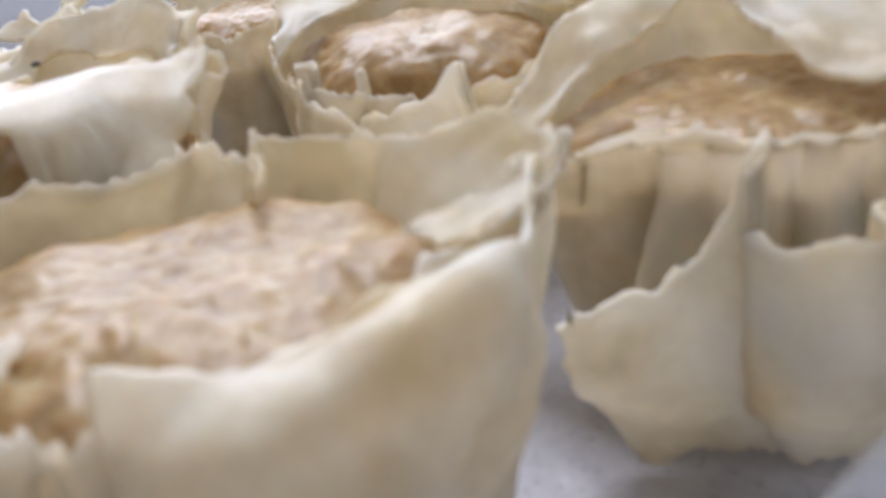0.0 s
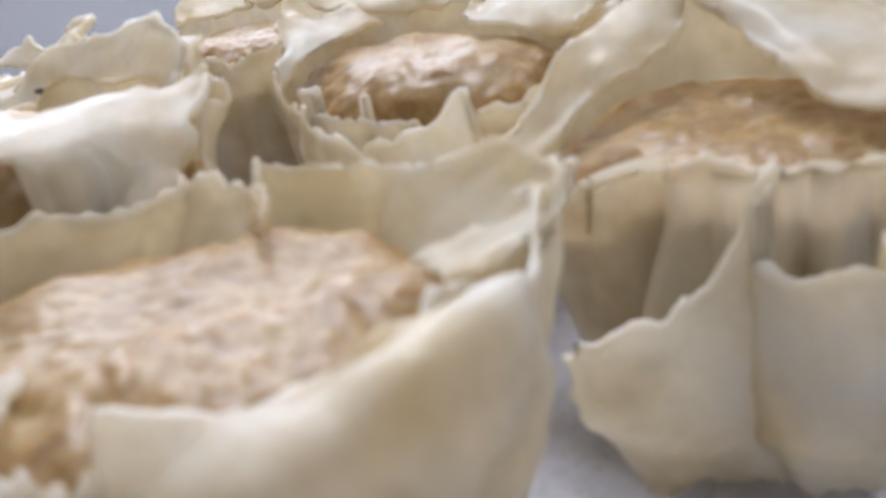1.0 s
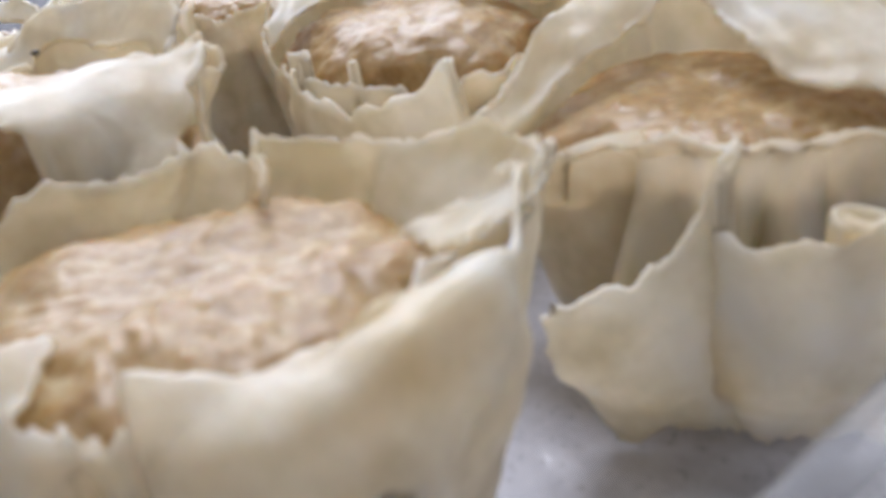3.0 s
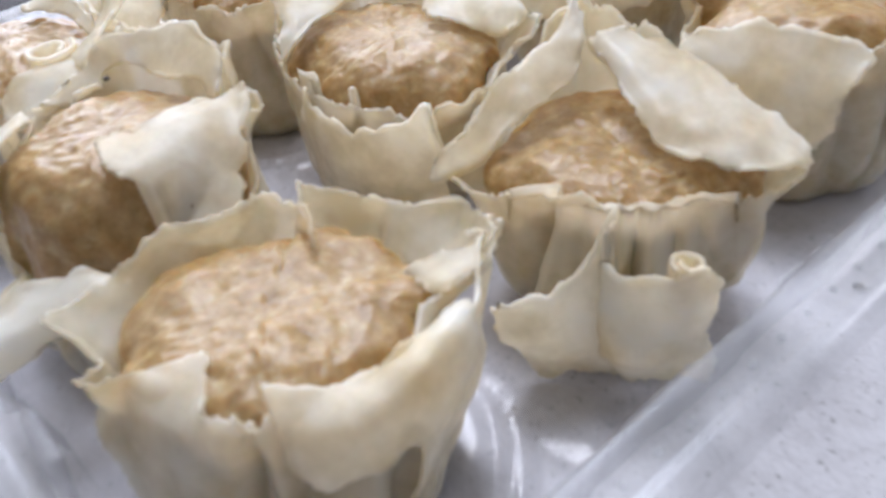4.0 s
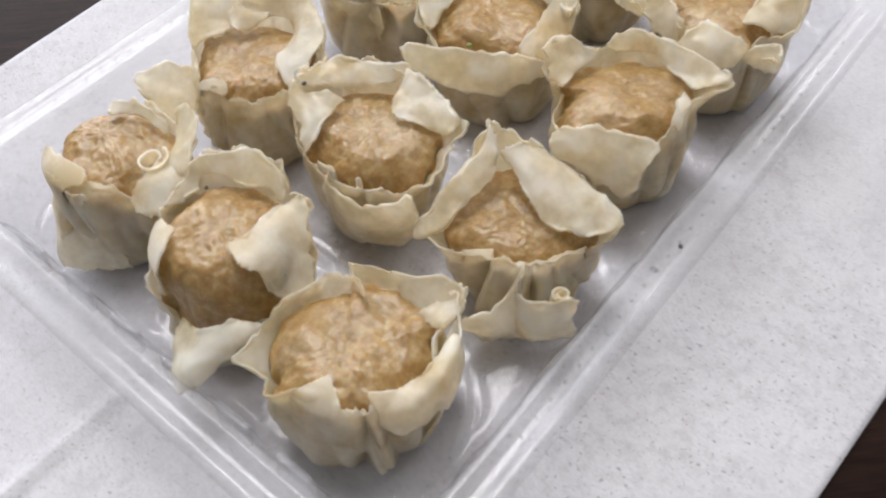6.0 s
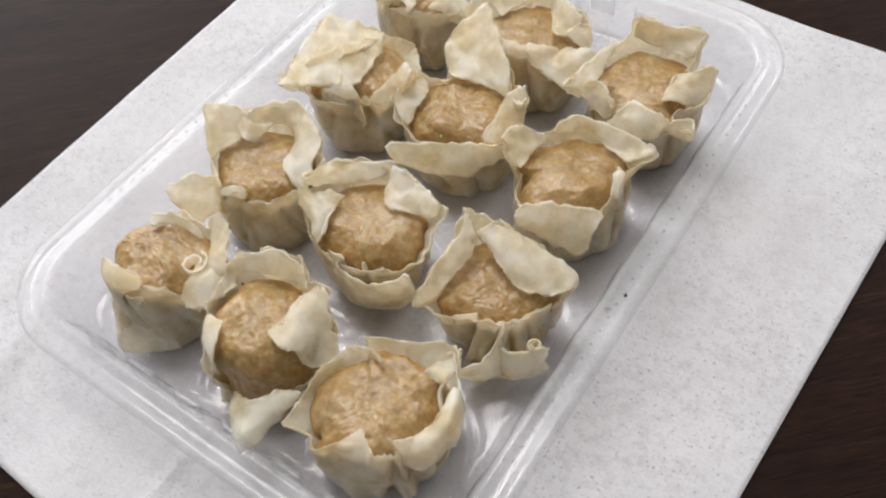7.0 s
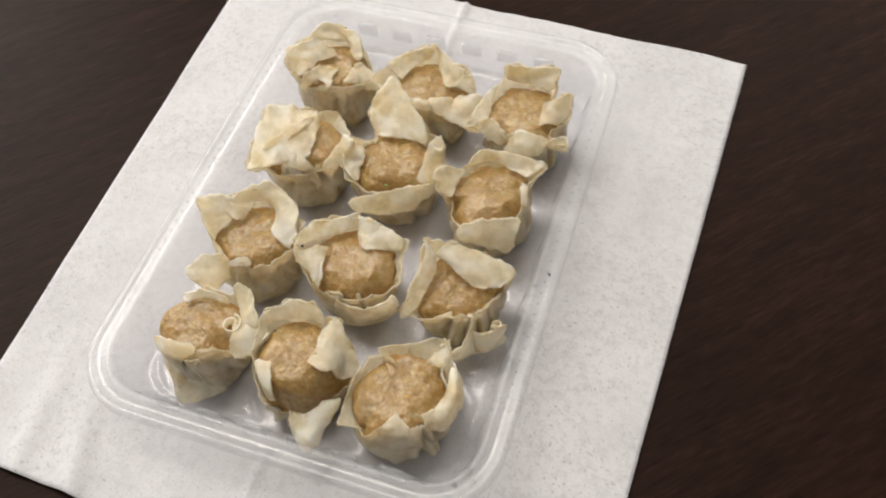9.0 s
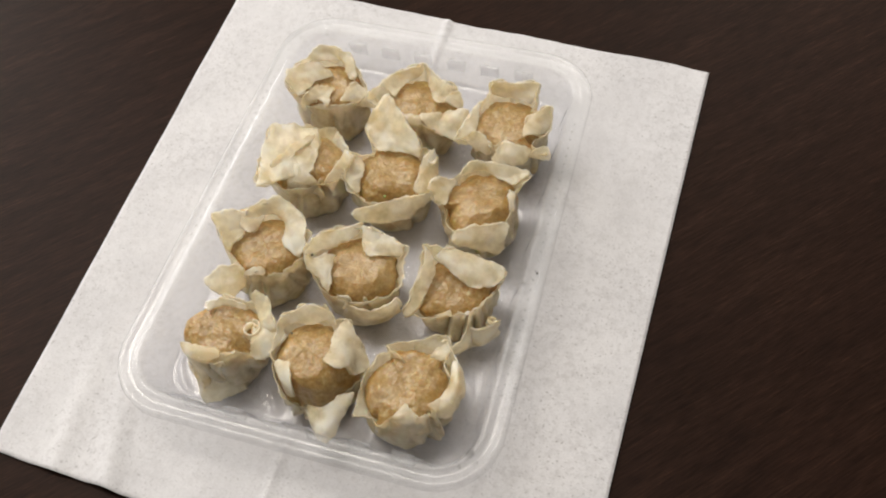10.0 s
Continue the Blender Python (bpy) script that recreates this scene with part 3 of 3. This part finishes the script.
it = dumpling((-39.5, -21), "dumpling with a yellowish wrapper corner and a loose side flap")
filled_cup(it, (1, 0, 26), rim=[(5, 18.2, 27), (44, 18.9, 30), (91, 19.3, 32), (135, 16.6, 32), (171, 23.4, 33), (209, 14.4, 27), (236, 12.7, 25.8), (265, 13.6, 24.7), (285, 11.6, 26.3), (297, 13.6, 23.5), (325, 14.4, 24.5), (353, 16.8, 26)])
petal(it, [(-23.5, 3, 34.5), (-18.5, 8, 33), (-10, 11.5, 33)], [(-17, -2.5, 31), (-14.5, 3, 30), (-11.5, 7, 29.5)], [(-11.5, -8.5, 28), (-10.5, -2, 28), (-8.5, 1.5, 28)])
petal(it, [(-12, 9, 33), (-5, 17.5, 34.5), (5, 19, 33.5), (13, 14.5, 32), (18, 2, 28)], [(-10, 7, 31), (-5.5, 15.5, 30.5), (3, 16, 31), (9.5, 9.5, 30), (15.5, -2, 26.5)], [(-8, 4, 29), (-5, 12.5, 28), (-0.5, 15, 28), (5, 11, 28), (7, 2.5, 28)])
petal(it, [(-12.5, 8, 32), (-9, 8.5, 31), (-4, 12.5, 30)], [(-11, 4, 29), (-6.5, 3, 29), (-4, 7, 28.5)])
petal(it, [(-17.5, -21, 27), (-12, -14, 28), (-5, -10.5, 26.5)], [(-15, -23.5, 26), (-10, -19, 24), (-3, -13.5, 24)], [(-12.5, -24, 23), (-8, -22.5, 17), (-4, -18.5, 17)])
petal(it, [(-3.5, -13.5, 25), (1.5, -10.5, 26.5), (6.5, -10.5, 26)], [(-2.5, -14.5, 22), (3.5, -13.5, 24.5), (6, -13, 23.5)])

it = dumpling((39.5, 25), "round dumpling with a pleated cream wrapper gathered round coarse filling")
filled_cup(it, (0, 0, 26), rim=[(27, 14.4, 26), (46, 23.9, 27.5), (85, 16.3, 30), (122, 16.7, 30), (148, 13.6, 28), (183, 22.1, 29), (201, 18.2, 25), (211, 14.2, 23), (226, 16.9, 22), (251, 18.7, 24), (281, 15.1, 24.5), (320, 15.6, 24), (354, 13.5, 25.3)])
petal(it, [(-11, 6, 30), (-8.5, 13.5, 31.5), (1.5, 16, 31), (16.5, 18, 28.5)], [(-10, 8.5, 28.5), (-5, 13.5, 29), (4.5, 13.5, 28.5), (16.5, 15.5, 27)], [(-9, 11.5, 27), (-1, 13.5, 27), (12, 10, 26)])
petal(it, [(-22, -4, 30.5), (-20.5, 2.5, 31), (-11, 4.5, 29)], [(-20, -4, 28), (-17, 0, 28), (-12, 2.5, 27.5)], [(-17, -6.5, 25), (-12.5, -5.5, 25), (-13, -0.5, 26)])
petal(it, [(-6, -18.5, 26.5), (3, -14.5, 27.5), (15, -7.5, 26.5)], [(-6, -20.5, 23), (4, -18.5, 22.5), (15, -13.5, 21)], [(-4.5, -21, 19), (4, -19, 17.5), (14, -16.5, 14)])
petal(it, [(12, 7, 27), (14.5, 4, 26), (15, -1.5, 25)], [(10.5, 2.5, 26.5), (12, 0, 26), (12.5, -3, 25.5)])

it = dumpling((-1.5, 28.5), "dumpling with one tall pale wrapper corner standing over filling")
filled_cup(it, (0, -1, 27), rim=[(-8, 21.3, 25), (23, 19.9, 34), (54, 16.5, 30), (90, 21.4, 35), (110, 33.1, 37), (134, 24.4, 32), (144, 11.5, 27.3), (174, 20.5, 30), (211, 20.8, 29.5), (238, 18.3, 25), (257, 17.3, 24), (312, 14.7, 24.5), (335, 17.7, 25)])
petal(it, [(-17, 16.5, 33.5), (-11, 31, 38.5), (1, 21, 36.5), (11, 11.5, 33)], [(-12.5, 11.5, 31), (-7.5, 20.5, 33), (2, 15, 31.5), (10.5, 10.5, 30)], [(-8.5, 6, 28.5), (-1.5, 9, 28), (4.5, 10, 28), (10, 8.5, 27.5)])
petal(it, [(14, 5, 36), (18, 7.5, 36.5), (21.5, 2, 31)], [(13.5, 0, 31), (17, -0.5, 31), (21, -0.5, 27)], [(12, -8, 27), (16.5, -7.5, 26), (20.5, -3, 25)])
petal(it, [(-16.5, 1.5, 30.5), (-20, 1, 31.5), (-17.5, -11, 30)], [(-13.5, 0.5, 29), (-15.5, -3, 29), (-14, -13.5, 27.5)], [(-11.5, -0.5, 28), (-10.5, -7, 28), (-9, -15.5, 26)])
petal(it, [(-7.5, -27, 31), (-1.5, -21.5, 29.5), (9.5, -13, 27), (17, -9.5, 28)], [(-6, -28, 28), (1.5, -22, 25), (12, -14.5, 23), (19, -5.5, 25)], [(-4.5, -28, 25), (3.5, -21.5, 20), (13, -15, 18), (21, -5.5, 21)])
curl(it, 18, 5, 1.8, 26, 35, 250)

it = dumpling((-39.5, 26), "dumpling half covered by a large folded cream wrapper")
filled_cup(it, (2, 1, 26.5), rim=[(-13, 21.6, 29), (0, 22.7, 36), (46, 18.9, 20), (81, 23.9, 19), (95, 16.9, 27), (126, 16.0, 31), (153, 22.2, 31), (180, 20.8, 29), (235, 25.5, 29), (245, 19.2, 26), (273, 16.0, 24), (319, 15.0, 25.5), (335, 18.4, 26)])
petal(it, [(-20, 10, 32), (-9, 12.5, 31.5), (1, 14, 30.5)], [(-19, -0.5, 30.5), (-7.5, 4.5, 30), (3, 9, 29.5)], [(-16.5, -12, 30), (-6.5, -7.5, 29.5), (5, 2.5, 29)], [(-14, -22.5, 30), (-7.5, -17.5, 28.5), (6.5, -7.5, 27.5)])
petal(it, [(-12, -10, 31), (-7.5, 1.5, 31.5), (0, 10.5, 31)], [(-10, -11, 29.5), (-4, -1, 30), (1, 8.5, 30)])
petal(it, [(18, 1.5, 36), (24.5, -1.5, 37.5)], [(15.5, -5.5, 31), (20.5, -5, 30)], [(12, -11, 27), (18, -7.5, 26)])
petal(it, [(-5, -5.5, 30), (-0.5, -5.5, 29.5), (12, -13, 22)], [(-4, -12.5, 26), (2.5, -12.5, 26), (11, -12.5, 18)], [(-4, -16.5, 20), (-0.5, -14.5, 13), (9, -11, 12)])

it = dumpling((41, 68), "dumpling with petal-like cream wrapper corners standing out all round")
filled_cup(it, (0, 0, 26.5), rim=[(6, 17.6, 25), (27, 19.9, 32), (45, 11.2, 28), (66, 20.6, 36), (97, 16.9, 33), (133, 18.0, 36), (145, 16.6, 30), (192, 19.1, 27), (216, 26.6, 27), (221, 20.3, 25), (215, 15.1, 26), (250, 14.4, 24), (271, 11.8, 26.8), (317, 17.7, 26), (323, 25.2, 28), (325, 14.7, 25)])
petal(it, [(-13, 13, 37), (-1.5, 15.5, 35.5), (9, 18.5, 37)], [(-12.5, 12.5, 33.5), (-2.5, 14.5, 31.5), (9, 16, 32)], [(-12.5, 10.5, 30), (-3, 12.5, 28), (8, 11.5, 28)])
petal(it, [(7, 4, 29), (11.5, 7, 31), (18, 9, 32.5)], [(7, -1, 27.5), (12.5, 2.5, 28), (18, 5.5, 28)], [(7.5, -8.5, 27), (13, -4, 25), (18, 1.5, 24)])
petal(it, [(-14, 8, 30), (-18.5, -4, 29), (-21.5, -16.5, 27.5)], [(-14, 1.5, 28.5), (-15.5, -8, 27), (-18.5, -16, 25)], [(-13.5, -5, 27), (-14, -10, 25.5), (-15.5, -14, 22)])
petal(it, [(-15.5, -11, 28.5), (-10.5, -9.5, 28), (-4.5, -14, 24.5)], [(-16, -15, 24), (-11, -14.5, 21), (-5.5, -14.5, 19)])
petal(it, [(-0.5, -12, 28.5), (6.5, -12.5, 28), (14, -13, 27.5)], [(-2, -17.5, 26), (4.5, -17, 25.5), (12.5, -15, 25)], [(-4, -21.5, 22), (3, -20, 22), (11, -17.5, 21)])
petal(it, [(14, -13.5, 28), (19, -12.5, 30.5), (21.5, -16.5, 30)], [(12.5, -14.5, 23), (17, -14, 23), (20, -14, 23)])

it = dumpling((-1.5, 71.5), "dumpling with a wide open cream wrapper and small brown filling")
filled_cup(it, (0, 0, 25.5), rim=[(5, 18.7, 26), (34, 15.5, 29), (70, 12.6, 30.5), (102, 15.9, 33), (147, 17.2, 30.5), (183, 21.0, 29), (194, 23.5, 27), (209, 18.4, 24.5), (244, 10.6, 26.1), (287, 10.8, 26.0), (292, 13.6, 24.5), (323, 22.4, 22), (345, 22.4, 23.5)])
petal(it, [(-21, -1.5, 30), (-14.5, 9, 31), (-3, 15, 34.5)], [(-15.5, -1, 28), (-12.5, 6, 28.5), (-3, 14, 30)], [(-11, -3, 26.5), (-10, 4.5, 27), (-3.5, 12.5, 27)])
petal(it, [(-3, 15, 34.5), (4.5, 10.5, 31.5), (13, 8.5, 30)], [(-1.5, 13.5, 30), (6.5, 4, 28.5), (13.5, 4.5, 28)], [(-0.5, 11.5, 27), (6.5, -0.5, 26.5), (12.5, 1, 26)])
petal(it, [(12.5, 5, 29.5), (17, 6, 29), (19.5, 2, 26.5)], [(10.5, -0.5, 26), (15, -0.5, 25), (19.5, -1, 24)])
petal(it, [(2, -9, 26.5), (12, -5, 26.5), (20, -0.5, 27)], [(4, -11.5, 25.5), (14.5, -10, 24.5), (23, -2.5, 25)], [(5.5, -13.5, 23.5), (17, -15, 21.5), (24, -14.5, 20)])

it = dumpling((-45, 69.5), "dumpling with a yellowish crumpled wrapper curled back round the filling")
filled_cup(it, (0, 0, 26), rim=[(0, 18.0, 25), (37, 13.9, 29), (66, 15.5, 31.5), (103, 17.5, 33), (142, 16.7, 33), (189, 18.6, 33), (214, 19.7, 34.5), (234, 16.5, 28), (248, 14.6, 25.5), (291, 12.2, 26.0), (321, 14.6, 25.5), (350, 16.6, 25.5)])
petal(it, [(-12, 6.5, 34.5), (-10.5, 13.5, 35.5), (-2.5, 16, 34.5), (7, 13, 32.5), (13, 4, 29.5)], [(-11.5, 7, 32.5), (-8.5, 13, 32), (-2, 14, 31.5), (5.5, 10.5, 31), (11, 3, 28.5)], [(-11, 7.5, 31), (-5, 11, 30), (2, 13, 29), (5.5, 8, 28), (9, 3, 27)])
petal(it, [(-16, -11, 35.5), (-17.5, -2.5, 34.5), (-10.5, 7.5, 32.5)], [(-12.5, -12.5, 32.5), (-12.5, -2, 31), (-5.5, 7, 30)], [(-8.5, -13.5, 29.5), (-7, -3, 28.5), (0.5, 5, 28)])
petal(it, [(-9, -13.5, 30.5), (-4, -6, 30), (3.5, -2.5, 28.5)], [(-8.5, -14.5, 26), (-2, -11, 27), (3.5, -9, 27)], [(-9, -12.5, 18), (-3, -11.5, 17), (4, -13.5, 24.5)])
petal(it, [(9.5, 1, 29.5), (14, 1, 28.5), (22, -0.5, 26)], [(9, -5, 27), (14.5, -3.5, 25.5), (23.5, -3, 24)], [(8, -10, 25.5), (13, -7, 22), (22.5, -4.5, 21)])


# ---- the clear tray ----
TRAY = pose(-0.0038, 0.01235, 0, 0, 0, 1.0)
HX, HY, CORNER = 0.0775, 0.1089, 0.026


def rounded_rect(inset, corner_steps=20, side_steps=110):
    hx, hy, r = HX - inset, HY - inset, max(CORNER - inset, 0.006)
    pts = []
    for cx, cy, a0 in ((hx - r, hy - r, 0), (-hx + r, hy - r, 90), (-hx + r, -hy + r, 180), (hx - r, -hy + r, 270)):
        for s in range(corner_steps + 1):
            a = radians(a0 + 90 * s / corner_steps)
            pts.append((cx + r * math.cos(a), cy + r * math.sin(a)))
        nx = {0: (-hx + r, hy), 90: (-hx, -hy + r), 180: (hx - r, -hy), 270: (hx, hy - r)}[a0]
        p = pts[-1]
        for s in range(1, side_steps):
            f = s / side_steps
            pts.append((p[0] + (nx[0] - p[0]) * f, p[1] + (nx[1] - p[1]) * f))
    return pts


def tray_floor_height(x, y):
    h = 0.0
    w = TRAY @ Vector((x, y, 0))
    for sx, sy in SITES:
        d = math.hypot(w.x - sx * 0.001, w.y - sy * 0.001)
        h = max(h, 0.0009 * math.exp(-((d - 0.0215) / 0.0011) ** 2), 0.0006 * math.exp(-((d - 0.0245) / 0.0009) ** 2))
    return h


def clear_tray():
    tray = tagged(new("tray"), "clear ribbed plastic food tray holding twelve dumplings", "tray")
    tray.matrix_world = TRAY
    bm = bmesh.new()
    rows = []
    profile = [(9.0, 18.6), (9.6, 17.2), (10.2, 14.0), (10.9, 10.5), (11.6, 7.0), (12.3, 4.2), (13.3, 2.5), (15.0, 1.6), (17.0, 1.3)]
    for inset, z in profile:
        row = []
        deep = min(1.0, max(0.0, (z - 2.0) / 4.0)) * min(1.0, max(0.0, (18.4 - z) / 2.5))
        plain, cut = rounded_rect(inset * 0.001), rounded_rect((inset + 1.6) * 0.001)
        for p, c in zip(plain, cut):
            f = 0.0
            if abs(p[0]) < HX - 0.022 and abs(p[1]) > HY - 0.03:
                f = 1 / (1 + math.exp(-14 * (math.cos(2 * math.pi * p[0] / 0.023) - 0.1)))
            elif abs(p[1]) < HY - 0.03 and abs(p[0]) > HX - 0.03:
                f = 0.55 / (1 + math.exp(-14 * (math.cos(2 * math.pi * p[1] / 0.026) - 0.2)))
            f *= deep
            row.append(Vector((p[0] + (c[0] - p[0]) * f, p[1] + (c[1] - p[1]) * f, z * 0.001)))
        rows.append(row)
    last = rows[-1]
    steps = 100
    for j in range(1, steps):
        f = 1 - j / steps
        row = []
        for p in last:
            x, y = p.x * f, p.y * f
            row.append(Vector((x, y, 0.0013 + tray_floor_height(x, y))))
        rows.append(row)
    sheet(bm, rows)
    part("body", bm, PLASTIC, tray)
    bm = bmesh.new()
    flange = [(0.0, 15.5), (0.0, 18.8), (0.3, 19.6), (1.0, 20.0), (2.2, 20.0), (2.9, 19.5), (3.6, 19.1), (6.2, 19.1), (6.9, 19.7), (7.6, 19.8), (8.3, 19.5), (9.0, 18.6)]
    sheet(bm, [[Vector((x, y, z * 0.001)) for x, y in rounded_rect(i * 0.001)] for i, z in flange])
    part("rim", bm, RIM_PLASTIC, tray, "double-ridged clear plastic rim")
    # pads pressed into the end walls, and a row of beads along the sides of the rim
    pad = box(bmesh.new(), (-0.0045, -0.0008, -0.0035), (0.0045, 0.0008, 0.0035), 0.0005)
    pad_mesh = bpy.data.meshes.new("rib")
    pad.to_mesh(pad_mesh)
    pad.free()
    pad_mesh.materials.append(RIM_PLASTIC)
    bead = bmesh.new()
    bmesh.ops.create_icosphere(bead, subdivisions=1, radius=0.0005)
    bead_mesh = bpy.data.meshes.new("bead")
    bead.to_mesh(bead_mesh)
    bead.free()
    bead_mesh.materials.append(RIM_PLASTIC)
    for end in (-1, 1):
        for i in range(6):
            ob = new("rib", pad_mesh)
            ob.parent = tray
            ob.matrix_local = pose(-0.0425 + 0.017 * i, end * (HY - 0.0108), 0.0118, end * 9, 0, 0)
        for i in range(30):
            ob = new("bead", bead_mesh)
            ob.parent = tray
            ob.location = (end * (HX - 0.0048), -0.068 + 0.0047 * i, 0.0192)
    return tray


clear_tray()


# ---- crumbs and drops ----
DOT, BURN, BIT = (-0.0118, -0.0565, 0.0312), (-0.0164, -0.0230, 0.0336), (0.0002, 0.0156, 0.0276)
DROPS = [(0.0625, -0.0730, 0.0014, 0.0016), (0.0655, -0.0760, 0.0014, 0.0010), (0.0600, -0.0790, 0.0014, 0.0008), (0.0640, 0.0050, 0.0014, 0.0007)]
def crumb(at, size, material, name, label, category):
    bm = bmesh.new()
    bmesh.ops.create_icosphere(bm, subdivisions=2, radius=size)
    for v in bm.verts:
        v.co *= 1 + 0.35 * noise.noise(v.co * 900 + Vector(at) * 100)
        v.co.z *= 0.6
    ob = finish(name, bm, material)
    ob.location = at
    return tagged(ob, label, category)


crumb((0.0700, 0.0006, 0.0200), 0.0006, CRUMB, "crumb", "tiny dark crumb on the clear tray rim", "crumb")
crumb((DOT[0], DOT[1], DOT[2]), 0.0005, CRUMB, "crumb", "tiny dark speck on a dumpling wrapper", "crumb")
crumb((BURN[0], BURN[1], BURN[2]), 0.0006, CRUMB, "crumb", "tiny dark speck between two dumpling wrappers", "crumb")
crumb((BIT[0], BIT[1], BIT[2]), 0.0008, GREEN, "scallion_bit", "small yellow-green scallion bit on brown filling", "scallion")
for x, y, z, size in DROPS:
    crumb((x, y, z), size, WATER, "water_drop", "small clear water drop on the tray floor", "drop")

# ---- ceiling lights ----
# One housing a lamp, the added front fill included.
for at, power in LAMPS:
    light = tagged(new("ceiling_light"), "unseen flush white ceiling light panel", "lamp", "ceiling lights")
    light.location = (at[0], at[1], CEIL_Z)
    bm = bmesh.new()
    for lo, hi in (((-0.63, -0.33, -0.06), (0.63, -0.305, 0)), ((-0.63, 0.305, -0.06), (0.63, 0.33, 0)), ((-0.63, -0.305, -0.06), (-0.605, 0.305, 0)), ((0.605, -0.305, -0.06), (0.63, 0.305, 0))):
        box(bm, lo, hi)
    part("frame", bm, WALLPAINT, light, smooth=False)
